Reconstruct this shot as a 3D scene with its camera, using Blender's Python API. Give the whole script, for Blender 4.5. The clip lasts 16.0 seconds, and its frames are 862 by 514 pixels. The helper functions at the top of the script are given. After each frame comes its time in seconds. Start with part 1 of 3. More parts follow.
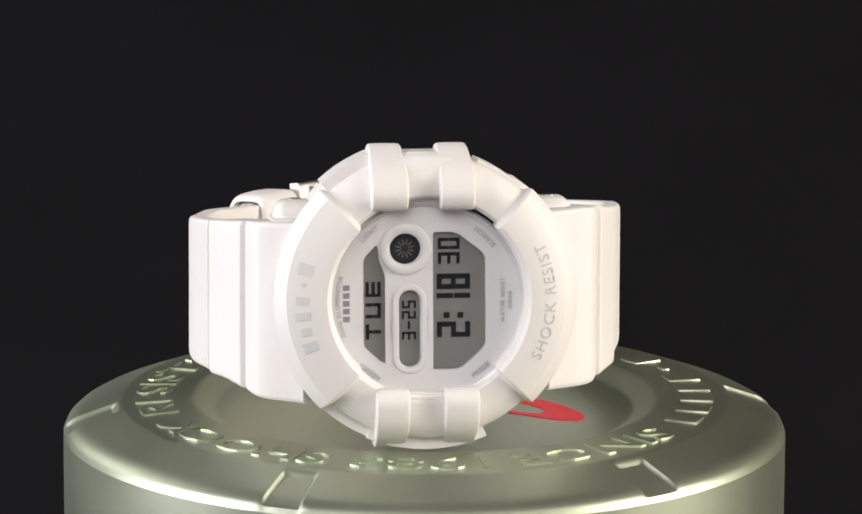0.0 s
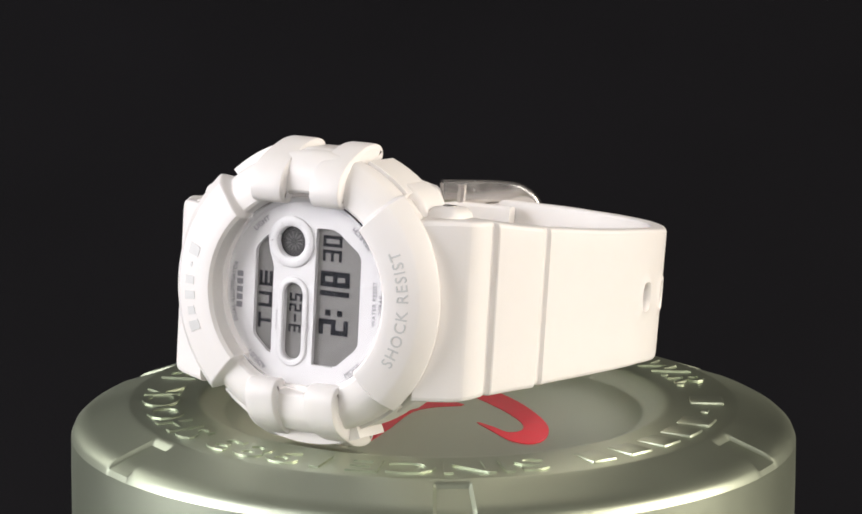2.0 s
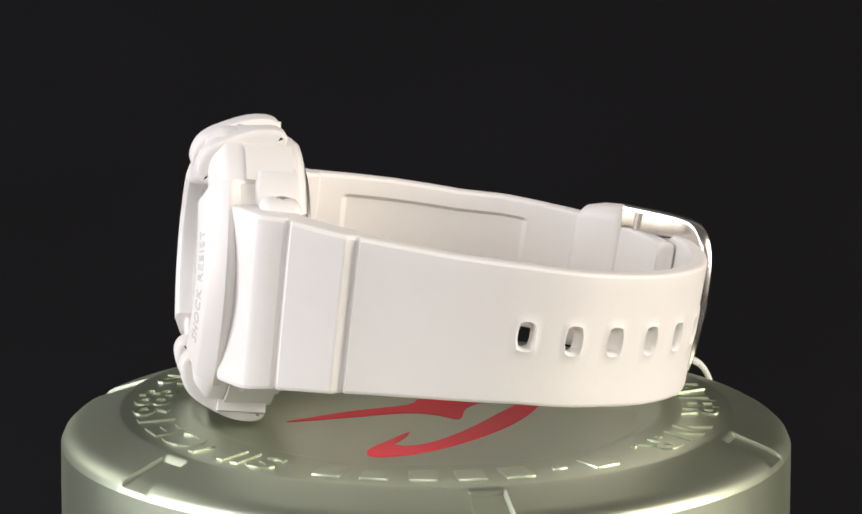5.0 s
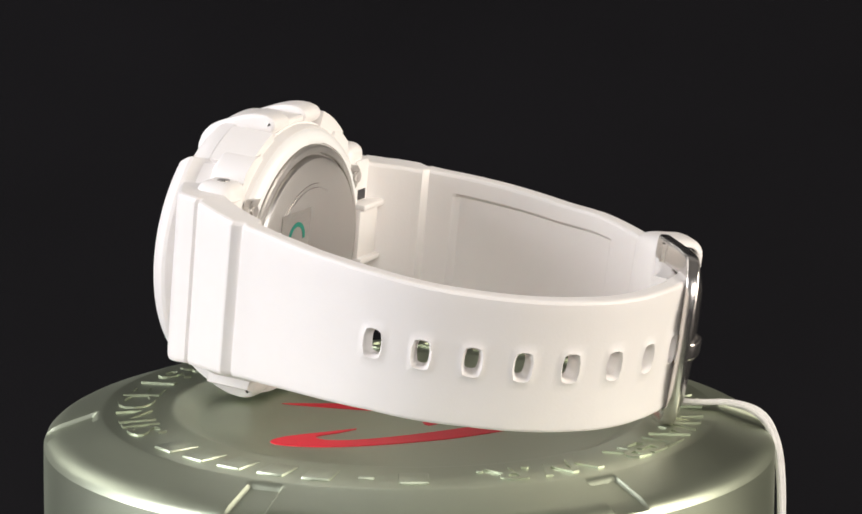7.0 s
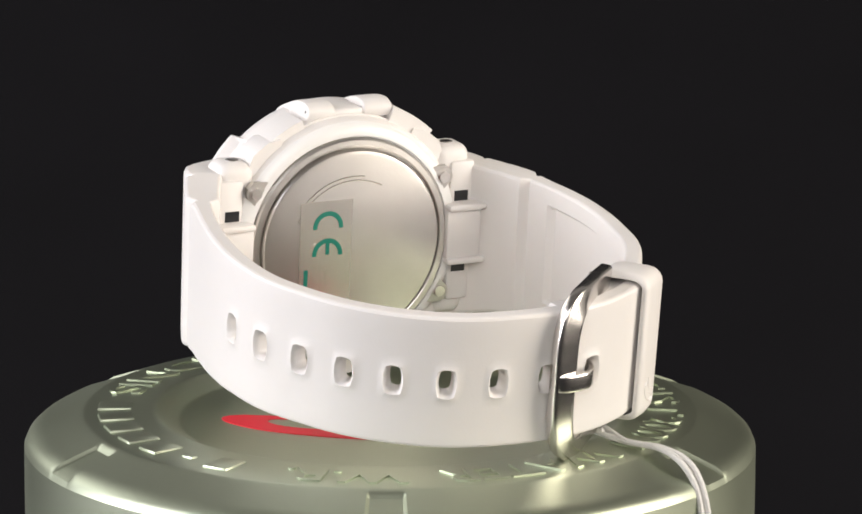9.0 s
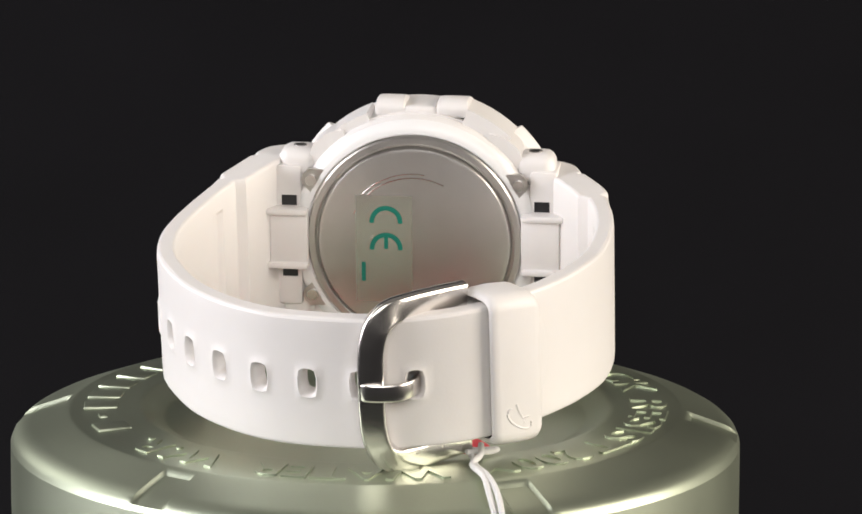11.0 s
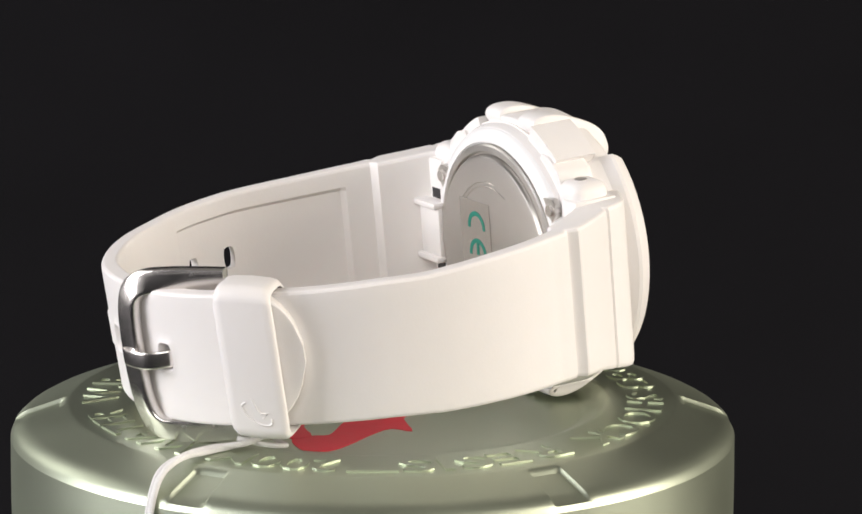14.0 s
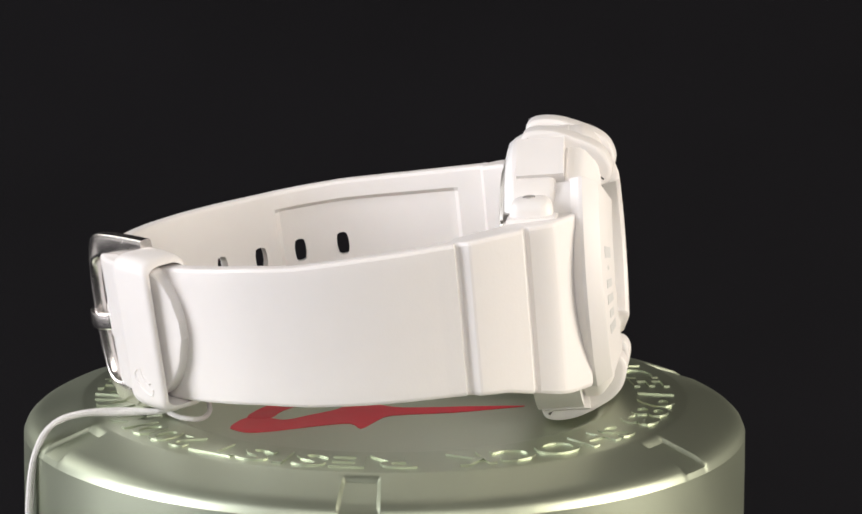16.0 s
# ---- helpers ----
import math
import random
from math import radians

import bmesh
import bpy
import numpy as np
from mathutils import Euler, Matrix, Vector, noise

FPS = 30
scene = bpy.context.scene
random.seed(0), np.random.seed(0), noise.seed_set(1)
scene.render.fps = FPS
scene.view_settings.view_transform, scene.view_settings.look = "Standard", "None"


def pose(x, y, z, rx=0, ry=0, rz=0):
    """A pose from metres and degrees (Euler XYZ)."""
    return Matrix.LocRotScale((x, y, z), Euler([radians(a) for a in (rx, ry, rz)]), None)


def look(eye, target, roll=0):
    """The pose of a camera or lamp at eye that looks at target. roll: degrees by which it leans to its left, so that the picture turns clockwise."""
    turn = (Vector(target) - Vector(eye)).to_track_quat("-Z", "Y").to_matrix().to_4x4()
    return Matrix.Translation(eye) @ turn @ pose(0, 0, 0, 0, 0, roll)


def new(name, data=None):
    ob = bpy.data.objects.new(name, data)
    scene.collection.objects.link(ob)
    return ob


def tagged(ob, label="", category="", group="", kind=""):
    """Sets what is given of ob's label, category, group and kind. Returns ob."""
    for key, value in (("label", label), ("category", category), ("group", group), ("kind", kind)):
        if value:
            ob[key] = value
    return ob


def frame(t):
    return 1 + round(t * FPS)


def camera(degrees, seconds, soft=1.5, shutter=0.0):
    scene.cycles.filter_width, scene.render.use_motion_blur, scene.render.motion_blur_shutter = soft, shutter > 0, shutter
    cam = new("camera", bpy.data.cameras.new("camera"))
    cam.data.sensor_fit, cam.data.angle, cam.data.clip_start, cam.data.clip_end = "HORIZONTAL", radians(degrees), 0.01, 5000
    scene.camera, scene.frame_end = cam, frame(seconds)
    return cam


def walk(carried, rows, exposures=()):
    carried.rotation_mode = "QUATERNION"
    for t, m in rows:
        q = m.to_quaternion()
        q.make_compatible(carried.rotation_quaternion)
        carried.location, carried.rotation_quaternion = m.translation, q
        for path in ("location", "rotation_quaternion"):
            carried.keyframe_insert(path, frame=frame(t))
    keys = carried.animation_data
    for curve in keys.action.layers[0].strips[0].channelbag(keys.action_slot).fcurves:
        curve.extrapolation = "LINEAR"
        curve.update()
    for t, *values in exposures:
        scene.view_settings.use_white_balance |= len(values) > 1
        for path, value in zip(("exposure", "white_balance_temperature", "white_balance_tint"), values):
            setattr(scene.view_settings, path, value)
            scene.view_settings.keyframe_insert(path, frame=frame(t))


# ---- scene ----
# A white resin digital watch stands on its side in the dished lid of a metal tin that turns on the spot.
SECONDS = 16.0
RATE = 17.606          # degrees a second, clockwise from above
Z0 = 80.0              # height of the lid's dished floor over the table, mm

# ---- camera ----
cam = camera(12.7, SECONDS, soft=1.7)
CAM = pose(0, -0.530, 0.2128, 90 - 11.794, 0, -0.421) @ pose(0, 0, 0, 0, 0, 0.277)
walk(cam, [(0.0, CAM), (SECONDS, CAM)])

# ---- world and lamps ----
world = bpy.data.worlds.new("dim_room")
scene.world = world
world.use_nodes = True
world.node_tree.nodes["Background"].inputs[0].default_value = (0.9, 0.95, 1.0, 1)
world.node_tree.nodes["Background"].inputs[1].default_value = 0.02
scene.view_settings.exposure = 0.0


def softbox(name, eye, target, w, h, watts, colour):
    lamp = bpy.data.lights.new(name, "AREA")
    lamp.shape, lamp.size, lamp.size_y, lamp.energy, lamp.color = "RECTANGLE", w, h, watts, colour
    ob = new(name, lamp)
    ob.matrix_world = look(eye, target)
    return ob


AIM = (0, 0, 0.1)
softbox("softbox_lamp_cool", (-0.92, -0.22, 0.38), AIM, 0.6, 0.7, 11.9, (0.98, 0.96, 1.0))
softbox("softbox_lamp_warm", (0.92, -0.22, 0.38), AIM, 0.6, 0.7, 12.3, (1.0, 0.91, 0.80))
# added fill from the front, evens out the camera-facing sides; no known source
softbox("front_fill_lamp", (0.0, -1.10, 0.70), AIM, 0.8, 0.6, 7.3, (1.0, 0.955, 0.92))
softbox("softbox_lamp_back", (-0.80, 0.60, 0.66), AIM, 0.6, 0.5, 2.2, (1.0, 0.97, 0.93))


# ---- materials ----
def material(name, colour, rough=0.5, metal=0.0, vary=0.06, scale=400.0, bump=0.05, bump_scale=2500.0, coat=0.0, sheen=0.0, sss=0.0, spec=0.5):
    """A surface with broad tone changes and fine relief; scales are per metre."""
    m = bpy.data.materials.new(name)
    m.use_nodes = True
    nt = m.node_tree
    b = nt.nodes["Principled BSDF"]
    b.inputs["Roughness"].default_value, b.inputs["Metallic"].default_value = rough, metal
    b.inputs["Specular IOR Level"].default_value = spec
    b.inputs["Coat Weight"].default_value = coat
    if sss:
        b.inputs["Subsurface Weight"].default_value = sss
        b.inputs["Subsurface Radius"].default_value = (0.0012, 0.001, 0.0008)
    co = nt.nodes.new("ShaderNodeTexCoord")
    n1 = nt.nodes.new("ShaderNodeTexNoise")
    n1.inputs["Scale"].default_value, n1.inputs["Detail"].default_value = scale, 5
    nt.links.new(co.outputs["Object"], n1.inputs["Vector"])
    mix = nt.nodes.new("ShaderNodeMix")
    mix.data_type = "RGBA"
    mix.inputs["A"].default_value = (*[c * (1 - vary) for c in colour], 1)
    mix.inputs["B"].default_value = (*[min(1, c * (1 + vary)) for c in colour], 1)
    nt.links.new(n1.outputs["Fac"], mix.inputs["Factor"])
    nt.links.new(mix.outputs["Result"], b.inputs["Base Color"])
    rr = nt.nodes.new("ShaderNodeMapRange")
    rr.inputs["To Min"].default_value, rr.inputs["To Max"].default_value = max(0.02, rough - 0.06), min(1, rough + 0.06)
    nt.links.new(n1.outputs["Fac"], rr.inputs["Value"])
    nt.links.new(rr.outputs["Result"], b.inputs["Roughness"])
    if bump:
        n2 = nt.nodes.new("ShaderNodeTexNoise")
        n2.inputs["Scale"].default_value, n2.inputs["Detail"].default_value = bump_scale, 3
        nt.links.new(co.outputs["Object"], n2.inputs["Vector"])
        bp = nt.nodes.new("ShaderNodeBump")
        bp.inputs["Strength"].default_value, bp.inputs["Distance"].default_value = bump, 0.0004
        nt.links.new(n2.outputs["Fac"], bp.inputs["Height"])
        nt.links.new(bp.outputs["Normal"], b.inputs["Normal"])
    return m


RESIN = material("white_resin", (0.755, 0.728, 0.708), 0.48, vary=0.015, bump=0.04, sss=0.08)
RESIN_GLOSS = material("white_resin_smooth", (0.80, 0.795, 0.785), 0.30, vary=0.015, bump=0.02, sss=0.05)
DIAL = material("white_dial_print", (0.58, 0.575, 0.585), 0.40, vary=0.01, bump=0.0)
PALE_INK = material("pale_grey_ink", (0.53, 0.535, 0.53), 0.45, vary=0.05, bump=0.0)
BAR_INK = material("silver_grey_ink", (0.62, 0.62, 0.61), 0.45, vary=0.08, bump=0.0)
GREY_INK = material("grey_ink", (0.40, 0.40, 0.40), 0.5, vary=0.05, bump=0.0)
DARK_INK = material("dark_grey_ink", (0.20, 0.20, 0.22), 0.5, vary=0.05, bump=0.0)
LCD = material("lcd_grey_green", (0.17, 0.167, 0.163), 0.4, vary=0.04, scale=150, bump=0.0, spec=0.2)
LCD_DARK = material("lcd_segment", (0.008, 0.009, 0.014), 0.6, vary=0.05, bump=0.0, spec=0.15)
BLACK = material("black_plastic_slot_shade", (0.012, 0.012, 0.014), 0.3, vary=0.1, bump=0.0)
STEEL = material("polished_steel", (0.74, 0.71, 0.685), 0.25, 1.0, vary=0.05, bump=0.02)
DARK_STEEL = material("dark_steel", (0.30, 0.285, 0.27), 0.35, 1.0, vary=0.2, scale=1500, bump=0.05)
STEEL_BACK = material("brushed_steel", (0.57, 0.55, 0.525), 0.36, 1.0, vary=0.04, bump=0.03)
TIN = material("champagne_green_tin", (0.47, 0.515, 0.40), 0.42, 1.0, vary=0.03, scale=60, bump=0.05, bump_scale=4000)
RED = material("red_paint", (0.80, 0.025, 0.05), 0.38, vary=0.06, bump=0.03, spec=0.2)
GREEN_INK = material("green_ink", (0.0, 0.17, 0.12), 0.5, vary=0.05, bump=0.0)
FOIL = material("clear_label_film", (0.60, 0.58, 0.55), 0.24, 0.95, vary=0.05, bump=0.0)
STRING = material("white_cotton_string", (0.78, 0.77, 0.75), 0.9, vary=0.1, scale=2500, bump=0.6, bump_scale=6000)
CLOTH = material("black_cloth", (0.0048, 0.0046, 0.0058), 0.9, vary=0.35, scale=14, bump=0.3, bump_scale=1800, spec=0.1)
DARK_WALL = material("dark_wall_paint", (0.05, 0.05, 0.052), 0.9, vary=0.1, scale=5, bump=0.0)
ROOM = material("pale_room_paint", (0.36, 0.352, 0.34), 0.9, vary=0.1, scale=5, bump=0.0)

# ---- building helpers; lengths in mm, in the turning frame ----
MM = 0.001
THINGS = []


def thing(name, base, label, category, group=""):
    ob = new(name)
    ob.empty_display_size = 0.01
    ob["base"] = base
    ob.location = Vector(base) * MM
    THINGS.append(ob)
    return tagged(ob, label, category, group)


def part(name, bm, mat, parent, label="", smooth=35.0):
    """Links a bmesh in mm, given in the turning frame, as one mesh object under a thing or a part."""
    top = parent
    while top.parent:
        top = top.parent
    base = Vector(top["base"])
    bmesh.ops.remove_doubles(bm, verts=bm.verts, dist=1e-4)
    bmesh.ops.recalc_face_normals(bm, faces=bm.faces)
    for v in bm.verts:
        v.co = (v.co - base) * MM
    bore = bm.faces.layers.int.get("bore")
    for e in bm.edges:
        limit = 60.0 if bore and any(f[bore] for f in e.link_faces) else smooth
        e.smooth = not (len(e.link_faces) == 2 and e.calc_face_angle(0) > radians(limit))
    for f in bm.faces:
        f.smooth = True
    me = bpy.data.meshes.new(name)
    bm.to_mesh(me)
    bm.free()
    me.materials.append(mat)
    ob = new(name, me)
    ob.parent = parent
    if label:
        tagged(ob, label)
    return ob


def lift(bm, f):
    for v in bm.verts:
        v.co = f(*v.co)
    return bm


def lathe(profile, steps=128, cx=0.0, cy=0.0, closed=False):
    """Turns a profile of (r, z) about the upright axis."""
    bm = bmesh.new()
    rings = []
    for k in range(steps):
        a = 2 * math.pi * k / steps
        rings.append([bm.verts.new((cx + r * math.cos(a), cy + r * math.sin(a), z)) for r, z in profile])
    n = len(profile)
    for k in range(steps):
        a, b = rings[k], rings[(k + 1) % steps]
        for j in range(n if closed else n - 1):
            q = [a[j], b[j], b[(j + 1) % n], a[(j + 1) % n]]
            if (q[0].co - q[1].co).length < 1e-6:
                q = [q[0], q[2], q[3]]
            elif (q[2].co - q[3].co).length < 1e-6:
                q = [q[0], q[1], q[2]]
            bm.faces.new(q)
    return bm


def box(x0, x1, y0, y1, z0, z1, bevel=0.0, segs=2):
    bm = bmesh.new()
    bmesh.ops.create_cube(bm, size=1)
    for v in bm.verts:
        v.co = Vector(((x0 + x1) / 2 + v.co.x * (x1 - x0), (y0 + y1) / 2 + v.co.y * (y1 - y0), (z0 + z1) / 2 + v.co.z * (z1 - z0)))
    if bevel:
        bmesh.ops.bevel(bm, geom=list(bm.edges), offset=bevel, segments=segs, profile=0.5, affect="EDGES", clamp_overlap=True)
    return bm


def prism(outline, h0, h1, bevel=0.0, segs=2):
    """A flat outline of (x, y), raised from h0 to h1."""
    bm = bmesh.new()
    lo = [bm.verts.new((x, y, h0)) for x, y in outline]
    hi = [bm.verts.new((x, y, h1)) for x, y in outline]
    n = len(outline)
    bm.faces.new(lo[::-1])
    bm.faces.new(hi)
    for k in range(n):
        bm.faces.new((lo[k], lo[(k + 1) % n], hi[(k + 1) % n], hi[k]))
    if bevel:
        top = [e for e in bm.edges if all(abs(v.co.z - h1) < 1e-6 for v in e.verts)]
        bmesh.ops.bevel(bm, geom=top, offset=bevel, segments=segs, profile=0.5, affect="EDGES", clamp_overlap=True)
    return bm


def spline(points, steps=8, closed=False):
    """A smooth line (Catmull-Rom) through the points."""
    p = [Vector(q) for q in points]
    n = len(p)
    out = []
    for k in range(n if closed else n - 1):
        g = (lambda i: p[i % n]) if closed else (lambda i: p[min(max(i, 0), n - 1)])
        a, b, c, d = g(k - 1), g(k), g(k + 1), g(k + 2)
        for j in range(steps):
            t = j / steps
            out.append(0.5 * (2 * b + (c - a) * t + (2 * a - 5 * b + 4 * c - d) * t * t + (3 * b - a - 3 * c + d) * t ** 3))
    if not closed:
        out.append(p[-1])
    return out


def resample(points, step):
    d = [0.0]
    for a, b in zip(points, points[1:]):
        d.append(d[-1] + (b - a).length)
    n = max(2, int(d[-1] / step) + 1)
    arr = np.array([tuple(p) for p in points])
    s = np.linspace(0, d[-1], n)
    return [Vector([float(np.interp(x, d, arr[:, i])) for i in range(arr.shape[1])]) for x in s]


def power(x, e):
    return math.copysign(abs(x) ** e, x)


def tube(points, radius, sides=10, flat=1.0, up=Vector((0, 0, 1)), closed=False, square=1.0):
    """A round or flattened bar along a line; flat scales it along up."""
    bm = bmesh.new()
    rings = []
    n = len(points)
    for k, p in enumerate(points):
        a = points[(k - 1) % n] if closed or k else p
        b = points[(k + 1) % n] if closed or k < n - 1 else p
        t = (b - a).normalized()
        s = t.cross(up)
        s = s.normalized() if s.length > 1e-3 else t.orthogonal().normalized()
        w = s.cross(t).normalized()
        rings.append([bm.verts.new(p + radius * (power(math.cos(x), square) * s + flat * power(math.sin(x), square) * w)) for x in [2 * math.pi * j / sides for j in range(sides)]])
    for k in range(n if closed else n - 1):
        for j in range(sides):
            a, b = rings[k], rings[(k + 1) % n]
            bm.faces.new((a[j], a[(j + 1) % sides], b[(j + 1) % sides], b[j]))
    if not closed:
        bm.faces.new(rings[0])
        bm.faces.new(rings[-1][::-1])
    return bm


def letters(text, size, depth, spacing=1.0, bold=0.0):
    """Raised writing in the built-in font: a bmesh in the xy plane, centred, size mm high, depth mm thick."""
    cu = bpy.data.curves.new("writing", "FONT")
    cu.body, cu.size, cu.extrude, cu.space_character = text, size * 1.38, depth / 2, spacing
    cu.align_x, cu.align_y, cu.resolution_u, cu.offset = "CENTER", "CENTER", 3, bold
    ob = new("writing", cu)
    dg = bpy.context.evaluated_depsgraph_get()
    dg.update()
    me = bpy.data.meshes.new_from_object(ob.evaluated_get(dg))
    bm = bmesh.new()
    bm.from_mesh(me)
    bpy.data.objects.remove(ob)
    bpy.data.meshes.remove(me)
    bpy.data.curves.remove(cu)
    return bm


def join(*bms):
    out = bmesh.new()
    for b in bms:
        me = bpy.data.meshes.new("tmp")
        b.to_mesh(me)
        b.free()
        out.from_mesh(me)
        bpy.data.meshes.remove(me)
    return out


# ---- the room ----
def slab(name, x0, x1, y0, y1, z0, z1, mat, label, category):
    bm = box(x0, x1, y0, y1, z0, z1, 0.002)
    me = bpy.data.meshes.new(name)
    bm.to_mesh(me)
    bm.free()
    me.materials.append(mat)
    return tagged(new(name, me), label, category, kind="structure")


def cloth_sweep():
    """One seamless sheet: over the table, and up behind it in a curve."""
    line = [(-1.3, 0.0), (-0.6, 0.0), (0.1, 0.0)] + [(0.1 + 0.5 * math.sin(radians(a)), 0.5 - 0.5 * math.cos(radians(a))) for a in range(5, 91, 5)] + [(0.6, 0.56), (0.6, 0.62)]
    bm = bmesh.new()
    for side in (0.0, 0.004):
        rows = []
        for k, (y, z) in enumerate(line):
            a, b = line[max(0, k - 1)], line[min(len(line) - 1, k + 1)]
            d = math.hypot(b[0] - a[0], b[1] - a[1])
            ny, nz = (b[1] - a[1]) / d * side, -(b[0] - a[0]) / d * side
            rows.append([bm.verts.new((x, y + ny, z + nz)) for x in (-0.42, -0.15, 0.15, 0.42)])
        for a, b in zip(rows, rows[1:]):
            for j in range(3):
                bm.faces.new((a[j], a[j + 1], b[j + 1], b[j]))
    bmesh.ops.recalc_face_normals(bm, faces=bm.faces)
    for f in bm.faces:
        f.smooth = True
    me = bpy.data.meshes.new("backdrop")
    bm.to_mesh(me)
    bm.free()
    me.materials.append(CLOTH)
    return tagged(new("backdrop", me), "seamless black cloth over the table and up behind it", "backdrop", kind="structure")


cloth_sweep()
slab("table", -1.5, 1.5, -1.25, 0.58, -0.05, -0.0045, ROOM, "plain table under the black cloth", "table")
# unseen walls and ceiling close the room; their pale tone bounces fill light
slab("wall_west", -1.72, -1.62, -1.7, 0.9, -0.8, 1.8, ROOM, "unseen pale wall added to bounce light", "wall")
slab("wall_east", 1.62, 1.72, -1.7, 0.9, -0.8, 1.8, ROOM, "unseen pale wall added to bounce light", "wall")
# unseen and kept dark so the watch glass reflects little over the display
slab("wall_south", -1.62, 1.62, -1.7, -1.6, -0.8, 1.8, DARK_WALL, "unseen dark wall added to dim the glass reflection", "wall")
slab("wall_north", -1.62, 1.62, 0.8, 0.9, -0.8, 1.8, ROOM, "unseen pale wall added to bounce light", "wall")
slab("ceiling", -1.72, 1.72, -1.7, 0.9, 1.803, 1.9, ROOM, "unseen pale ceiling added to bounce light", "ceiling")
slab("floor", -1.72, 1.72, -1.7, 0.9, -0.9, -0.803, ROOM, "plain pale studio floor", "floor")
# ---- the tin ----
TX, TY = 3.1, 3.2
NOTCH = [-52 + 60 * k for k in range(6)]


def lid_height(r, a):
    """Height of the lid's top over its dished floor, at radius r and azimuth a."""
    prof_r = (0, 29.0, 29.5, 30.0, 32.2, 32.8, 33.3, 34.0, 42.4, 42.8, 43.2, 49.0, 49.9, 50.6, 51.0)
    prof_z = (0, 0.0, 0.06, 0.28, 1.42, 1.68, 1.75, 1.72, 1.42, 1.38, 1.26, -0.8, -1.3, -1.95, -2.9)
    z = float(np.interp(r, prof_r, prof_z))
    if r > 43.5:
        off = min(abs((a - n + 180) % 360 - 180) for n in NOTCH)
        if off < 3.3:
            z -= 0.55 * min(1, (3.3 - off) / 0.5) * min(1, (r - 43.5) / 0.7) * max(0.0, min(1, (51.2 - r) / 1.5))
    return z


def make_tin():
    tin = thing("tin", (TX, TY, 0.0), "round champagne-green metal tin with a dished embossed lid", "tin")
    radii = [0.01, 12, 22, 28, 29.0, 29.25, 29.5, 29.75, 30.0, 31.1, 32.2, 32.5, 32.8, 33.05, 33.3, 33.65, 34.0, 38.0, 42.4, 42.6, 42.8, 43.0, 43.2, 43.6, 43.9, 44.2, 44.5, 45.6, 46.8, 48.2, 49.0, 49.45, 49.9, 50.25, 50.6, 50.8, 51.0]
    angles = [k * 1.25 for k in range(288)]
    for n in NOTCH:
        angles += [n - 3.31, n - 3.1, n - 2.9, n - 2.7, n + 2.7, n + 2.9, n + 3.1, n + 3.31]
    angles = sorted({round(a % 360, 3) for a in angles})
    bm = bmesh.new()
    rings = [[bm.verts.new((TX + r * math.cos(radians(a)), TY + r * math.sin(radians(a)), Z0 + lid_height(r, a))) for r in radii] for a in angles]
    for k in range(len(angles)):
        a, b = rings[k], rings[(k + 1) % len(angles)]
        for j in range(len(radii) - 1):
            bm.faces.new((a[j], a[j + 1], b[j + 1], b[j]))
    lid = part("lid", bm, TIN, tin, smooth=28)
    part("can_body", lathe([(51.0, Z0 - 2.9), (51.05, Z0 - 8), (51.05, 1.2), (50.4, 0.2), (49, 0.0), (0.01, 0.0)], 192, TX, TY), TIN, tin)
    # embossed writing, read from the middle outwards, clockwise
    for text, a0, a1 in (("SINCE", -32.5, -72), ("1983", -77, -105), ("SHOCK", -110, -155), ("RESIST", -162, -208), ("200M", -210, -236), ("WATER", -242, -281), ("W.R.", -288, -313)):
        bm = letters(text, 5.0, 0.6, bold=0.08)
        xs = [v.co.x for v in bm.verts]
        x0, x1 = min(xs), max(xs)
        bmesh.ops.triangulate(bm, faces=bm.faces)

        def ring(x, y, z, x0=x0, x1=x1, a0=a0, a1=a1):
            a = radians(a0 + (a1 - a0) * (x - x0) / (x1 - x0))
            r = 38.1 + y * 1.05
            return Vector((TX + r * math.cos(a), TY + r * math.sin(a), Z0 + lid_height(r, 0) + (0.26 if z > 0 else -0.3)))
        part("lettering", lift(bm, ring), TIN, lid, smooth=25)
    # the maker's name: plain raised bars
    for k in range(7):
        a = radians(34 - 9.2 * k)
        bm = box(-2.0, 2.0, -2.4, 2.4, 0, 0.72, 0.3) if k != 1 else box(-1.1, 1.1, -0.6, 0.6, 0, 0.72, 0.3)
        part("raised_bar", lift(bm, lambda x, y, z, a=a: Vector((TX + (38.4 + y) * math.cos(a) + x * math.sin(a), TY + (38.4 + y) * math.sin(a) - x * math.cos(a), Z0 + 1.12 + z))), TIN, lid)
    # red emblem of two brushed strokes
    hook = [(-2.8, 19.6), (5, 16.6), (10.7, 13.5), (17, 8.8), (21.9, 4.0), (24.7, -0.6), (25.5, -3.8), (24.6, -5.5), (22.5, -5.5), (20.5, -4.7), (16.5, -2.2), (12.3, 0.5), (15.5, -0.3), (19.0, -1.7), (19.9, 0.4), (17.4, 4.0), (11, 8.6), (2.3, 13.3), (-3.5, 16.4), (-8.2, 17.2), (-8.6, 20.4)]
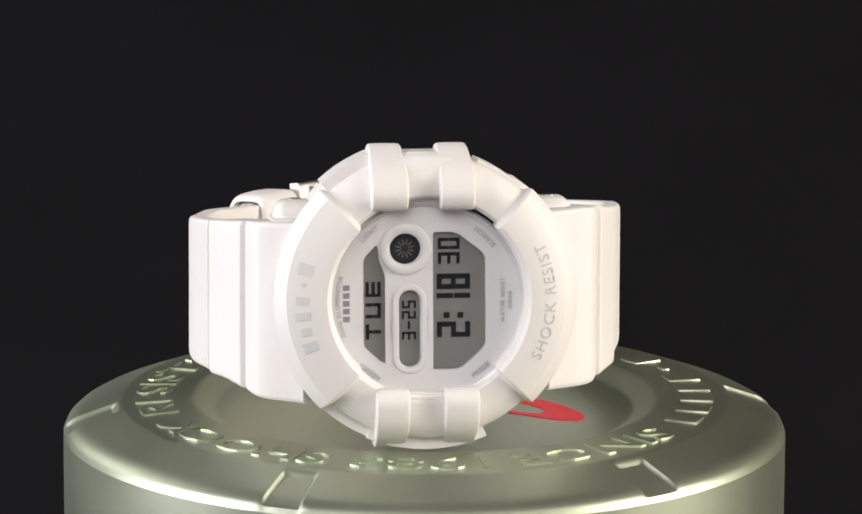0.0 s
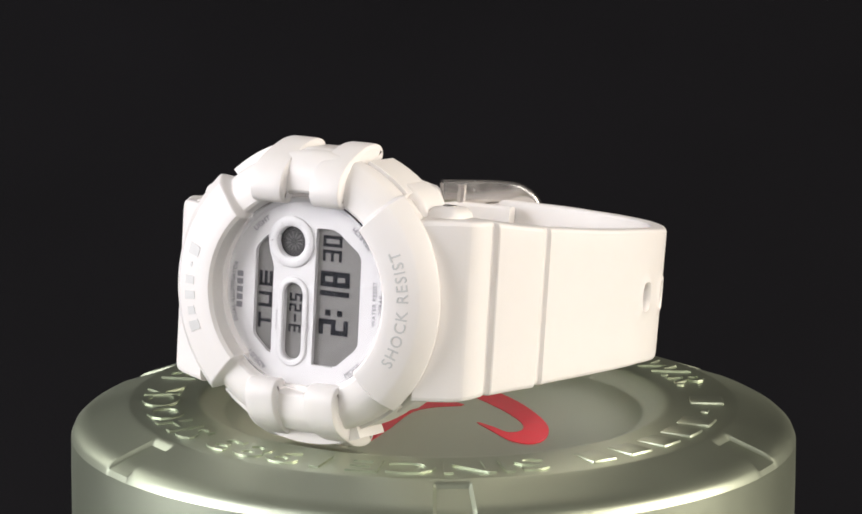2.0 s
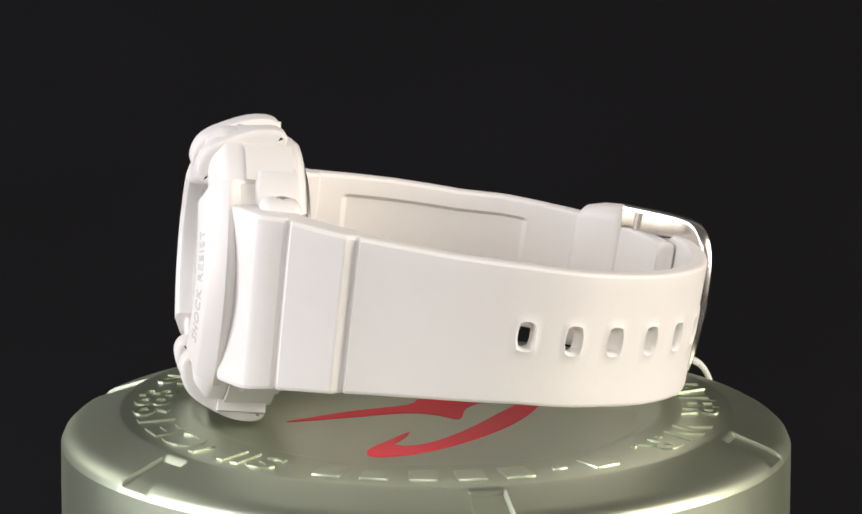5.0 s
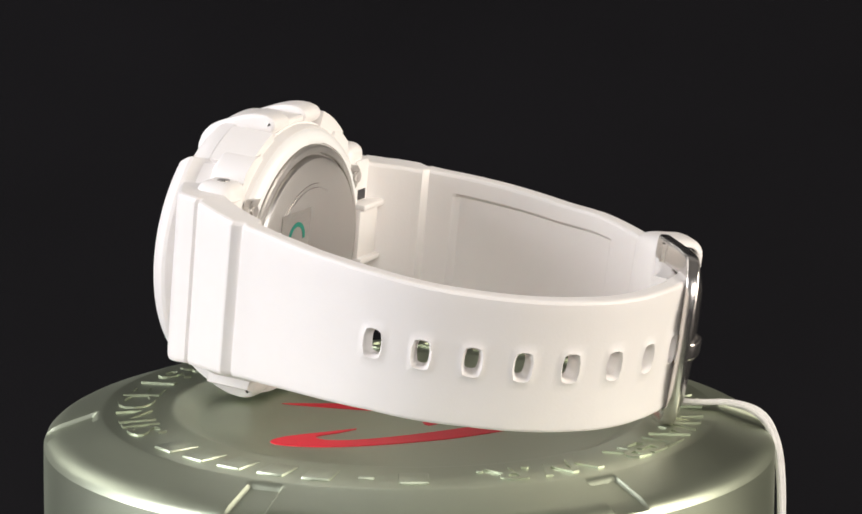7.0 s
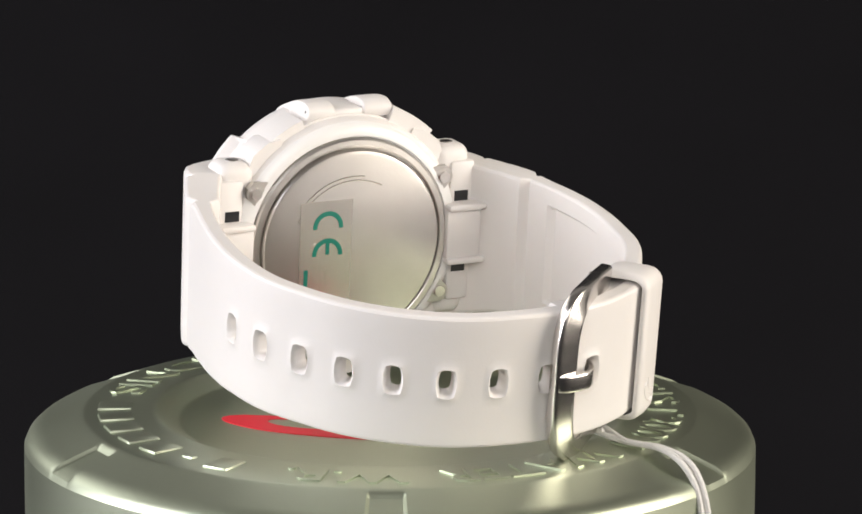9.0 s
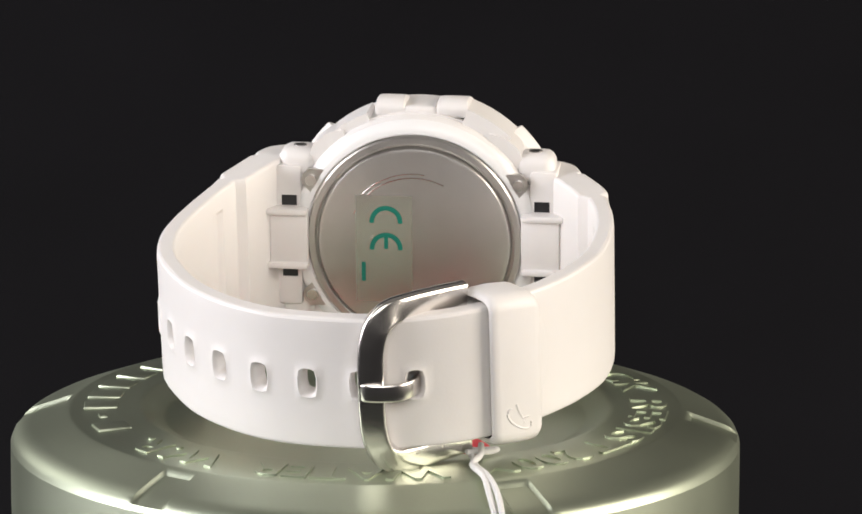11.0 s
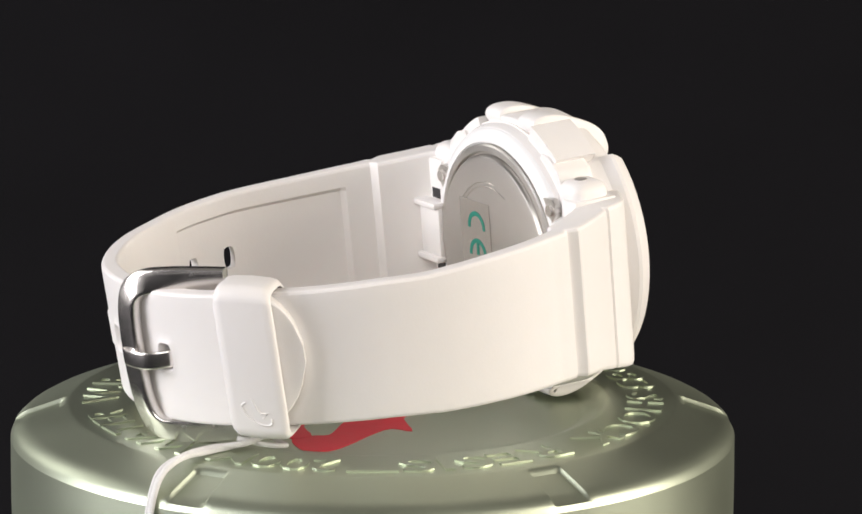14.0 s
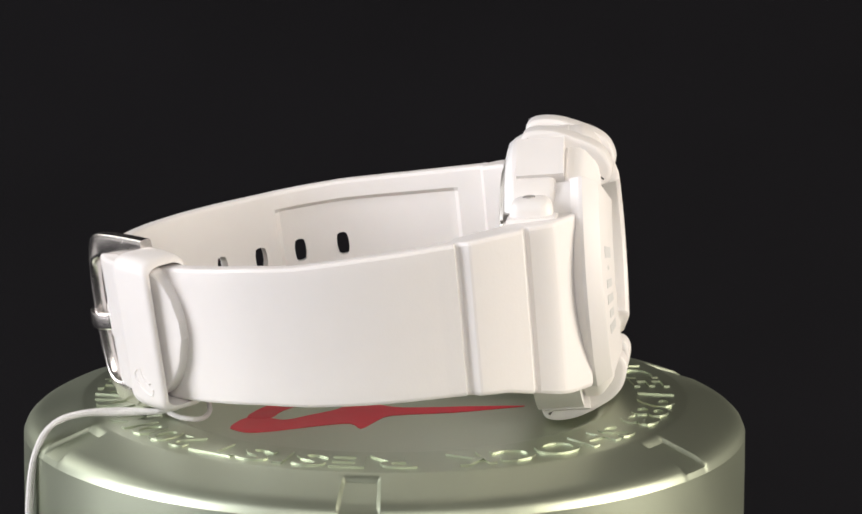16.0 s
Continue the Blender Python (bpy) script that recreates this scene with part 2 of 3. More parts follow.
    sweep = [(6.3, -16.4), (3.9, -13.0), (0.2, -7), (-3.2, 0.8), (-7, 2.4), (-11.4, 3.5), (-8.9, 5.6), (-11.0, 9.5), (-15.0, 14.6), (-16.8, 18), (-16.0, 20.2), (-14.2, 21.4), (-8.9, 20.4), (-8.4, 17.0), (-8.8, 14.8), (-5, 11.8), (-1, 9), (5.2, 7.8), (2.8, 4.6), (1.6, 0.2), (4.2, -8.6)]
    for line, rise in ((hook, 0.10), (sweep, 0.07)):
        out = [(p.x, p.y) for p in spline([(x, y, 0) for x, y in line], 3, closed=True)]
        part("red_emblem", prism(out, Z0 - 0.05, Z0 + rise), RED, lid, "glossy red painted brush stroke")


make_tin()
# ---- the watch ----
YAW, LEAN = radians(5.8), radians(5.0)
CU = Vector((math.cos(YAW), math.sin(YAW), 0))
CN = Vector((math.sin(YAW) * math.cos(LEAN), -math.cos(YAW) * math.cos(LEAN), math.sin(LEAN)))
CV = CN.cross(CU)
CC = Vector((2.1, -15.5, 21.2 + Z0))


SEAT = [0.0, 0.0]      # offset of the dial plate in the case


def on_case(u, v, n):
    """Case space: u across, v up, n out of the dial, from the middle of the case back."""
    return CC + (u + SEAT[0]) * CU + (v + SEAT[1]) * CV + n * CN


def case_part(name, bm, mat, parent, label="", smooth=35.0):
    return part(name, lift(bm, on_case), mat, parent, label, smooth)


def wrap(a):
    return (a + 180) % 360 - 180


def polar_block(a, span, r0, r1, n0, n1, bevel=0.5, steps=6):
    """A block bent round the case, beveled all over."""
    outline = [(r1, a - span / 2 + span * k / steps) for k in range(steps + 1)] + [(r0, a + span / 2 - span * k / steps) for k in range(steps + 1)]
    pts = [(r * math.cos(radians(x)), r * math.sin(radians(x))) for r, x in outline]
    bm = prism(pts, n0, n1)
    sharp = [e for e in bm.edges if e.calc_face_angle(0) > radians(40)]
    bmesh.ops.bevel(bm, geom=sharp, offset=bevel, segments=3, profile=0.5, affect="EDGES", clamp_overlap=True)
    return bm


def bezel_ring():
    """The shell round the dial, with two raised plates and set-back corners."""
    angles = [k * 1.5 for k in range(240)]
    for c in (0, 180):
        for s in (-1, 1):
            for e in (45.4, 45.8, 46.2, 46.6, 47.0, 47.4, 47.8, 48.2):
                angles.append((c + s * e) % 360)
    angles = sorted(set(round(a, 3) for a in angles))
    bm = bmesh.new()
    rings = []
    for a in angles:
        off = min(abs(wrap(a)), abs(wrap(a - 180)))
        k = min(1, max(0, (48.2 - off) / 2.8))
        k = k * k * (3 - 2 * k)
        low = [(13.35, 10.3), (13.4, 12.6), (13.55, 13.05), (13.9, 13.35), (15.2, 13.45), (16.6, 13.2), (17.3, 12.8), (18.6, 11.6), (19.0, 10.9), (19.1, 9.2), (18.5, 8.4), (18.2, 2.2), (17.8, 1.4), (16.0, 0.9)]
        high = [(12.75, 10.3), (12.95, 13.7), (13.15, 14.35), (13.6, 14.75), (14.6, 14.8), (18.2, 13.69), (18.55, 13.4), (19.7, 12.0), (20.1, 11.3), (20.0, 10.8), (19.0, 9.6), (18.2, 2.2), (17.8, 1.4), (16.0, 0.9)]
        if 90 < a < 270:
            high = [(r + (0.4 if r > 18.5 and n > 9 else 0.0), n) for r, n in high]
        rings.append([bm.verts.new(((r0 + (r1 - r0) * k) * math.cos(radians(a)), (r0 + (r1 - r0) * k) * math.sin(radians(a)), n0 + (n1 - n0) * k)) for (r0, n0), (r1, n1) in zip(low, high)])
    for i in range(len(rings)):
        a, b = rings[i], rings[(i + 1) % len(rings)]
        for j in range(len(a) - 1):
            bm.faces.new((a[j], b[j], b[j + 1], a[j + 1]))
    return bm


def protector(u, s, half):
    """One of the bars that grip the bezel over its edge: a bent bar of resin with rounded flanks."""
    line = [(11.9, 10.9), (11.8, 12.8), (12.1, 14.1), (13.0, 14.8), (14.3, 14.95), (16.2, 14.25), (17.6, 12.8), (18.75, 10.5), (19.7, 8.0), (20.1, 6.0), (20.05, 4.2), (19.4, 3.0), (17.8, 2.6)]
    if s < 0:
        line = [(v + 0.85 * min(1, max(0, (v - 14) / 5.5)), n) for v, n in line]
    path = resample(spline([(v, n, 0) for v, n in line], 6), 0.45)
    deep = 2.6
    rows = [(-1, deep), (-1, 0.7), (-0.97, 0.32), (-0.9, 0.1), (-0.75, 0.02), (-0.35, 0), (0.35, 0), (0.75, 0.02), (0.9, 0.1), (0.97, 0.32), (1, 0.7), (1, deep)]
    bm = bmesh.new()
    grid = []
    last = len(path) - 1
    for k, p in enumerate(path):
        t = (path[min(last, k + 1)] - path[max(0, k - 1)]).normalized()
        nv, nn = t.y, -t.x
        if nv * (p.x - 15) + nn * (p.y - 8) < 0:
            nv, nn = -nv, -nn
        end = {0: 0.7, 1: 0.25, 2: 0.06}.get(min(k, last - k), 0.0)
        wide = half - 0.25 * max(0, (p.x - 17.5) / 3)
        grid.append([bm.verts.new((u + x * wide * (1 - end * 0.1), s * (p.x - nv * (e + end)), p.y - nn * (e + end))) for x, e in rows])
    for a, b in zip(grid, grid[1:]):
        for j in range(len(rows) - 1):
            bm.faces.new((a[j], a[j + 1], b[j + 1], b[j]))
    bm.faces.new(grid[0])
    bm.faces.new(grid[-1][::-1])
    return bm


SEG = {"0": "abcdef", "1": "bc", "2": "abged", "3": "abgcd", "4": "fgbc", "5": "afgcd", "8": "abcdefg", "9": "abcdfg", "-": "g", "T": "aij", "U": "bcdef", "E": "adefg"}


def digits(text, p0, q0, width, height, gap, thick):
    """LCD characters in a frame with p along the line and q up."""
    shapes = []
    p = p0
    for ch in text:
        if ch == ":":
            for q in (0.3, 0.7):
                shapes.append((p, p + thick, q0 + height * q - thick / 2, q0 + height * q + thick / 2))
            p += thick + gap
            continue
        w, h, t = width, height, thick
        seg = {"a": (0, w, h - t, h), "g": (0, w, h / 2 - t / 2, h / 2 + t / 2), "d": (0, w, 0, t), "b": (w - t, w, h / 2, h), "c": (w - t, w, 0, h / 2), "f": (0, t, h / 2, h), "e": (0, t, 0, h / 2), "i": (w / 2 - t / 2, w / 2 + t / 2, h / 2, h), "j": (w / 2 - t / 2, w / 2 + t / 2, 0, h / 2)}
        for s in SEG[ch]:
            a, b, c, d = seg[s]
            e = 0.06 * t
            shapes.append((p + a + e, p + b - e, q0 + c + e, q0 + d - e))
        p += width + gap
    return join(*[box(a, b, c, d, 0, 0.04) for a, b, c, d in shapes])


def upward(u0, n0):
    """Lays a line of writing along v, with its top to the -u side."""
    return lambda p, q, z: on_case(u0 - q, p, n0 + z)


def arc_write(text, size, r, mid, n0, inward=False, spacing=1.05):
    bm = letters(text, size, 0.08, spacing)

    def bend(x, y, z):
        a = radians(mid) + (x / r if inward else -x / r)
        rr = r - y if inward else r + y
        return on_case(rr * math.cos(a), rr * math.sin(a), n0 + z)
    return lift(bm, bend)


def dial_mask(holes, r):
    """A round plate with windows cut through it."""
    bm = bmesh.new()
    loops = [[(r * math.cos(2 * math.pi * k / 96), r * math.sin(2 * math.pi * k / 96)) for k in range(96)]] + holes
    edges = []
    for lp in loops:
        vs = [bm.verts.new((x, y, 10.75)) for x, y in lp]
        edges += [bm.edges.new((vs[k], vs[(k + 1) % len(vs)])) for k in range(len(vs))]
    bmesh.ops.triangle_fill(bm, use_beauty=True, use_dissolve=False, edges=edges, normal=(0, 0, 1))
    for lp in loops[1:]:
        n = len(lp)
        hi = [bm.verts.new((x, y, 10.75)) for x, y in lp]
        lo = [bm.verts.new((x, y, 10.05)) for x, y in lp]
        for k in range(n):
            bm.faces.new((hi[k], hi[(k + 1) % n], lo[(k + 1) % n], lo[k]))
    return bm


def disc(u, v, r, n0, n1, steps=48, bevel=0.0):
    return prism([(u + r * math.cos(2 * math.pi * k / steps), v + r * math.sin(2 * math.pi * k / steps)) for k in range(steps)], n0, n1, bevel)


def make_case(watch):
    bezel = case_part("bezel", bezel_ring(), RESIN, watch, smooth=27)
    for u, s, half in ((-5.2, 1, 2.5), (3.8, 1, 2.35), (-4.9, -1, 2.3), (4.35, -1, 2.35)):
        case_part("bezel_guard", protector(u, s, half), RESIN, bezel)
    for s in (1, -1):
        bm = box(-2.9, 2.2, 14.6, 17.4, 8.0, 12.9, 0.6)
        case_part("cross_bar", lift(bm, lambda x, y, z: Vector((x, s * y, z))), RESIN, bezel, smooth=75)
        bm = box(-2.9, 2.2, 17.6, 19.2, 3.0, 9.4, 0.5)
        case_part("cross_bar", lift(bm, lambda x, y, z: Vector((x, s * y, z))), RESIN, bezel, smooth=75)
        bm = box(-2.9, 2.2, 12.6, 14.0, 10.2, 11.6, 0.3)
        case_part("cross_bar", lift(bm, lambda x, y, z: Vector((x, s * y, z))), RESIN, bezel, smooth=75)
    case_part("case_foot", polar_block(270, 46, 16.8, 20.7, 3.0, 9.6, 1.0, 10), RESIN, bezel, smooth=75)
    case_part("case_crown", polar_block(90, 44, 16.8, 18.5, 2.8, 9.0, 0.8, 10), RESIN, bezel, smooth=75)
    for c, s in ((0, 1), (180, -1)):
        for d in (1, -1):
            case_part("guard_block", polar_block(c + s * d * 58, 21, 16.6, 19.5 if c == 0 else 20.5, 2.4, 8.8, 1.2, 5), RESIN, bezel, smooth=75)
            shoulder = [(x * s, y * d) for x, y in ((9.5, 13.5), (10.6, 15.7), (12.6, 15.3), (14.8, 13.6), (15.6, 11.5), (13.0, 9.0))]
            case_part("shoulder", prism(shoulder if s * d < 0 else shoulder[::-1], 2.0, 7.6, 0.9, 3), RESIN, bezel, smooth=60)
    body = case_part("case_body", lathe([(17.9, 6.0), (17.9, 1.6), (17.2, 0.6), (16.4, 0.3), (15.85, 0.25), (15.8, 0.6), (15.62, 0.6), (15.62, 6.0)], 128, closed=True), RESIN_GLOSS, watch)
    # the back: a polished lid with a rim, screws and film labels
    back = case_part("case_back", lathe([(0.01, -0.75), (13.3, -0.72), (13.8, -0.6), (14.05, -0.25), (14.1, 0.35), (14.35, 0.35), (14.4, -0.1), (14.55, -0.2), (15.3, -0.12), (15.55, 0.15), (15.6, 1.0)], 128), STEEL_BACK, watch, "polished stainless steel case back")
    film = case_part("label_film", prism([(0.2, -9.0), (8.4, -9.0), (8.4, 6.9), (0.2, 6.9)], -0.83, -0.77), FOIL, back, "clear protective film label")
    for r, a0, a1 in ((9.6, 25, 118), (10.2, 35, 100)):
        arc = [Vector((r * math.cos(radians(a)), r * math.sin(radians(a)), -0.735)) for a in range(a0, a1, 4)]
        case_part("engraved_line", tube(arc, 0.09, 5), STEEL, back)
    # the mark's two round letters, read with their tops towards the crown side
    for v, bar in ((5.1, False), (1.1, True)):
        pts = [Vector((4.0 + 2.05 * math.cos(radians(a)), v - 2.1 + 2.05 * math.sin(radians(a)), 0)) for a in range(-5, 190, 10)]
        bm = tube([Vector((p.x, p.y, -0.86)) for p in pts], 0.34, 4, flat=0.15)
        if bar:
            bm = join(bm, box(3.72, 4.28, v - 2.1, v - 0.2, -0.9, -0.84))
        case_part("printed_letter", bm, GREEN_INK, back, "green printed letter")
    case_part("printed_bar", box(7.0, 7.6, -5.9, -3.1, -0.9, -0.84), GREEN_INK, back)
    case_part("printed_bar", box(1.6, 4.2, -5.6, -3.4, -0.89, -0.84), FOIL, back)
    for su in (-1, 1):
        for sv in (-1, 1):
            tab = case_part("lug_tab", lift(disc(0, 0, 1.25, 0.3, 1.3, 24, 0.2), lambda x, y, z: Vector((su * 15.0 + x * 1.1, sv * 8.6 + y, z))), STEEL_BACK, back)
            case_part("screw", lift(disc(0, 0, 0.8, -0.1, 0.5, 20, 0.25), lambda x, y, z: Vector((su * 15.0 + x, sv * 8.6 + y, z))), STEEL, tab, "small steel screw")
            ear = [(11.4, 9.2), (13.4, 10.2), (15.4, 10.2), (16.2, 9.4), (16.2, 7.9), (15.2, 6.9), (13.9, 5.2), (12.4, 6.0)]
            ear = [(su * x, sv * y) for x, y in (ear if su * sv > 0 else ear[::-1])]
            case_part("back_ear", prism(ear, 0.35, 1.3), STEEL_BACK, back)
            # solid black block, slightly proud, standing in for the shade inside a slot
            case_part("slot_shade", box(min(su * 17.2, su * 19.4), max(su * 17.2, su * 19.4), min(sv * 4.6, sv * 6.1), max(sv * 4.6, sv * 6.1), 0.92, 1.6), BLACK, body, "black block for the shade in a spring bar recess")
            # pin bosses beside the strap ends
            boss = case_part("pin_boss", lift(box(14.4, 20.0, 8.0, 12.75, 1.5, 7.3, 1.7, 5), lambda x, y, z: Vector((su * x, sv * y, z))), RESIN, body, smooth=60)
            case_part("pin", lift(disc(0, 0, 0.85, 12.0, 12.88, 20, 0.1), lambda x, y, z: Vector((su * 17.1 + x * 1.15, sv * z, 4.2 + y))), DARK_STEEL, boss, "dark steel pin end")
        bm = box(15.4, 21.0, -3.9, 3.9, -0.7, 4.0, 0.5)
        case_part("strap_lug", lift(bm, lambda x, y, z: Vector((su * x, y, z))), RESIN, body)
        for sv in (-1, 1):
            bm = box(15.4, 21.6, 3.5, 4.5, -1.3, 3.0, 0.4)
            case_part("lug_ridge", lift(bm, lambda x, y, z: Vector((su * x, sv * y, z))), RESIN, body)
        bm = box(16.5, 20.5, -10.5, 10.5, 1.0, 8.0, 0.6)
        case_part("lug_block", lift(bm, lambda x, y, z: Vector((su * x, y, z))), RESIN, body)
    # dial
    SEAT[:] = [-0.25, -0.65]
    right = [(1.05, -9.1), (4.2, -9.1), (5.0, -8.8), (7.6, -6.5), (8.1, -5.7), (8.1, 5.8), (7.7, 6.6), (4.6, 9.0), (3.6, 9.4), (1.3, 9.4), (1.05, 9.1)]
    left = [(-5.35, -8.1), (-5.35, 3.4), (-5.6, 4.4), (-6.1, 5.6), (-6.2, 6.6), (-6.35, 7.6), (-6.6, 7.7), (-8.0, 6.2), (-8.25, 5.6), (-8.25, -5.5), (-8.0, -6.1), (-5.9, -8.0)]
    pill = [(-2.1 + 1.42 * math.cos(radians(a)), 0.2 + 1.42 * math.sin(radians(a))) for a in range(0, 181, 15)] + [(-2.1 + 1.42 * math.cos(radians(a)), -7.3 + 1.42 * math.sin(radians(a))) for a in range(180, 361, 15)]
    eye = [(-2.65 + 2.06 * math.cos(radians(a)), 7.17 + 2.06 * math.sin(radians(a))) for a in range(0, 360, 10)]
    dial = case_part("dial", dial_mask([right, left, pill, eye], 13.7), DIAL, watch, "white printed dial plate with four windows", smooth=20)
    lcd = case_part("display", disc(0, 0, 11.5, 9.6, 10.08), LCD, dial, "grey liquid crystal display")
    case_part("eye_disc", disc(-2.65, 7.17, 2.2, 9.7, 10.2), BLACK, dial, "round black indicator")
    for k in range(12):
        bm = box(0.5, 1.3, -0.07, 0.07, 10.2, 10.26)
        a = radians(15 + 30 * k)
        case_part("indicator_segment", lift(bm, lambda x, y, z: Vector((-2.65 + x * math.cos(a) - y * math.sin(a), 7.17 + x * math.sin(a) + y * math.cos(a), z))), LCD, dial)
    ring_eye = [(2.15, 10.7), (2.2, 11.05), (2.5, 11.2), (3.2, 11.2), (3.45, 11.05), (3.5, 10.7)]
    case_part("eye_ring", lift(lathe(ring_eye, 64), lambda x, y, z: Vector((x - 2.65, y + 7.17, z))), DIAL, dial)
    for k in range(6):
        a = radians(60 * k)
        case_part("eye_mark", disc(-2.65 + 2.85 * math.cos(a), 7.17 + 2.85 * math.sin(a), 0.11, 11.18, 11.23, 8), DARK_INK, dial)
    pts = [Vector((p.x, p.y, 10.85)) for p in resample([Vector((-2.1 + 1.9 * math.cos(radians(a)), (0.2 if a <= 180 else -7.3) + 1.9 * math.sin(radians(a)), 0)) for a in range(0, 361, 12)], 0.4)]
    case_part("pill_frame", tube(pts, 0.42, 8, flat=0.5, closed=True), DIAL, dial)
    for text, u0, p0, w, h, g, t in (("TUE", -5.85, -5.0, 2.1, 2.1, 0.75, 0.52), ("3-25", -1.15, -5.1, 1.1, 1.95, 0.3, 0.36), ("2:18", 6.15, -4.9, 2.2, 4.6, 0.42, 0.8), ("30", 4.75, 5.0, 1.6, 3.0, 0.35, 0.52)):
        bm = digits(text, p0, 0.0, w, h, g, t)
        part("display_digits", lift(bm, upward(u0, 10.09)), LCD_DARK, dial, "dark liquid crystal characters", 20)
    write = lambda text, size, u, v, mat: part("dial_writing", lift(letters(text, size, 0.06, 1.1), lambda p, q, z: on_case(u - q, v + p, 10.78 + z)), mat, dial, "", 20)
    write("WATER RESIST", 0.62, 10.4, 0.1, DARK_INK)
    write("20BAR", 0.62, 11.4, 0.1, DARK_INK)
    write("WORLD TIME", 0.3, -4.6, -3.6, GREY_INK)
    write("ALARM CHRONO", 0.3, 0.3, -3.0, GREY_INK)
    part("dial_writing", arc_write("DUAL ILLUMINATOR", 0.62, 11.7, 182, 10.8, spacing=1.05), DARK_INK, dial, "", 20)
    for k in range(5):
        case_part("name_bar", box(-11.0, -10.1, -2.5 + k * 1.05, -1.75 + k * 1.05, 10.75, 10.8), DARK_INK, dial)
    for text, mid, inward in (("LIGHT", 129, False), ("SEARCH", 47, True), ("ADJUST", 231, False), ("MODE", 309, True)):
        part("dial_writing", arc_write(text, 0.72, 11.9, mid, 10.8, inward), DARK_INK, dial, "", 20)
    case_part("chapter_ring", lathe([(13.6, 10.7), (13.4, 11.3), (12.9, 11.0), (12.75, 10.76)], 96), DIAL, dial)
    SEAT[:] = [0.0, 0.0]
    # writing on the bezel plates
    face = lambda r: 14.8 - (r - 14.6) * 0.308       # the plates slope down outwards
    bm = letters("SHOCK RESIST", 1.55, 0.1, 1.15)
    reach = max(v.co.x for v in bm.verts)

    def plate(x, y, z):
        a = radians(-1.7 + 28.0 * x / reach)
        r = 16.3 - y
        return on_case(r * math.cos(a), r * math.sin(a), face(r) + 0.02 + z)
    part("bezel_writing", lift(bm, plate), PALE_INK, bezel, "engraved grey lettering", 20)
    for k, (w, h) in enumerate(((1.35, 1.9), (1.1, 1.3), (1.15, 1.9), (1.1, 1.6), (0.6, 0.35), (1.5, 1.9))):
        a0 = 180 + 20.5 - 7.1 * k
        bar = prism([(x, y) for x, y in ((-w / 2, -h / 2), (w / 2, -h / 2), (w / 2, h / 2), (-w / 2, h / 2))], 0, 0.06)

        def bent(x, y, z, a0=a0):
            a, r = radians(a0) - x / 17.0, 16.9 + y
            return Vector((r * math.cos(a), r * math.sin(a), face(r) + 0.02 + z))
        case_part("name_bar", lift(bar, bent), BAR_INK, bezel)
    glass = bpy.data.materials.new("mineral_glass")
    glass.use_nodes = True
    b = glass.node_tree.nodes["Principled BSDF"]
    b.inputs["Transmission Weight"].default_value, b.inputs["Roughness"].default_value, b.inputs["IOR"].default_value = 1.0, 0.0, 1.5
    crystal = case_part("crystal", disc(0, 0, 13.0, 11.9, 12.5, 96, 0.15), glass, watch, "flat clear mineral glass")
    crystal.visible_shadow = False


def strap_z(y):
    return Z0 + float(np.interp(y, (-30, -18, 15, 41), (21.3, 21.2, 17.7, 13.5)))


def strap_lean(y):
    return radians(float(np.interp(y, (-20, 15, 41), (5, 7.5, 9.5))))


class Band:
    """A flat band along a plan line: s along it, w across (-1 to 1), d in from its outer face."""

    def __init__(self, line, side, half):
        self.pts = resample([Vector((p.x, p.y)) for p in spline([(x, y, 0) for x, y in line], 12)], 0.25)
        self.side, self.half, self.drop = side, half, side < 0
        self.step = sum((b - a).length for a, b in zip(self.pts, self.pts[1:])) / (len(self.pts) - 1)
        self.length = self.step * (len(self.pts) - 1)

    def axes(self, s):
        x = min(max(s / self.step, 0), len(self.pts) - 1)
        k = min(int(x), len(self.pts) - 2)
        p = self.pts[k].lerp(self.pts[k + 1], x - k)
        a, b = self.pts[max(0, k - 5)], self.pts[min(len(self.pts) - 1, k + 6)]
        t = (b - a).normalized()
        n = Vector((t.y, -t.x, 0)) * self.side
        le = strap_lean(p.y)
        v = Vector((0, math.sin(le), math.cos(le)))
        n = (n - v * n.dot(v)).normalized()
        return Vector((p.x, p.y, strap_z(p.y) - (float(np.interp(p.y, (-14, 8, 30), (1.2, 1.7, 0.9))) if self.drop else 0.0))), Vector((t.x, t.y, 0)), n, v

    def at(self, s, w, d):
        p, t, n, v = self.axes(s)
        return p - n * d + v * (w * self.half(s, self.length))

    def off(self, s, w, d):
        """As at(), with w in mm."""
        p, t, n, v = self.axes(s)
        return p - n * d + v * w

    def near(self, x, y):
        return self.step * min(range(len(self.pts)), key=lambda k: (self.pts[k] - Vector((x, y))).length)


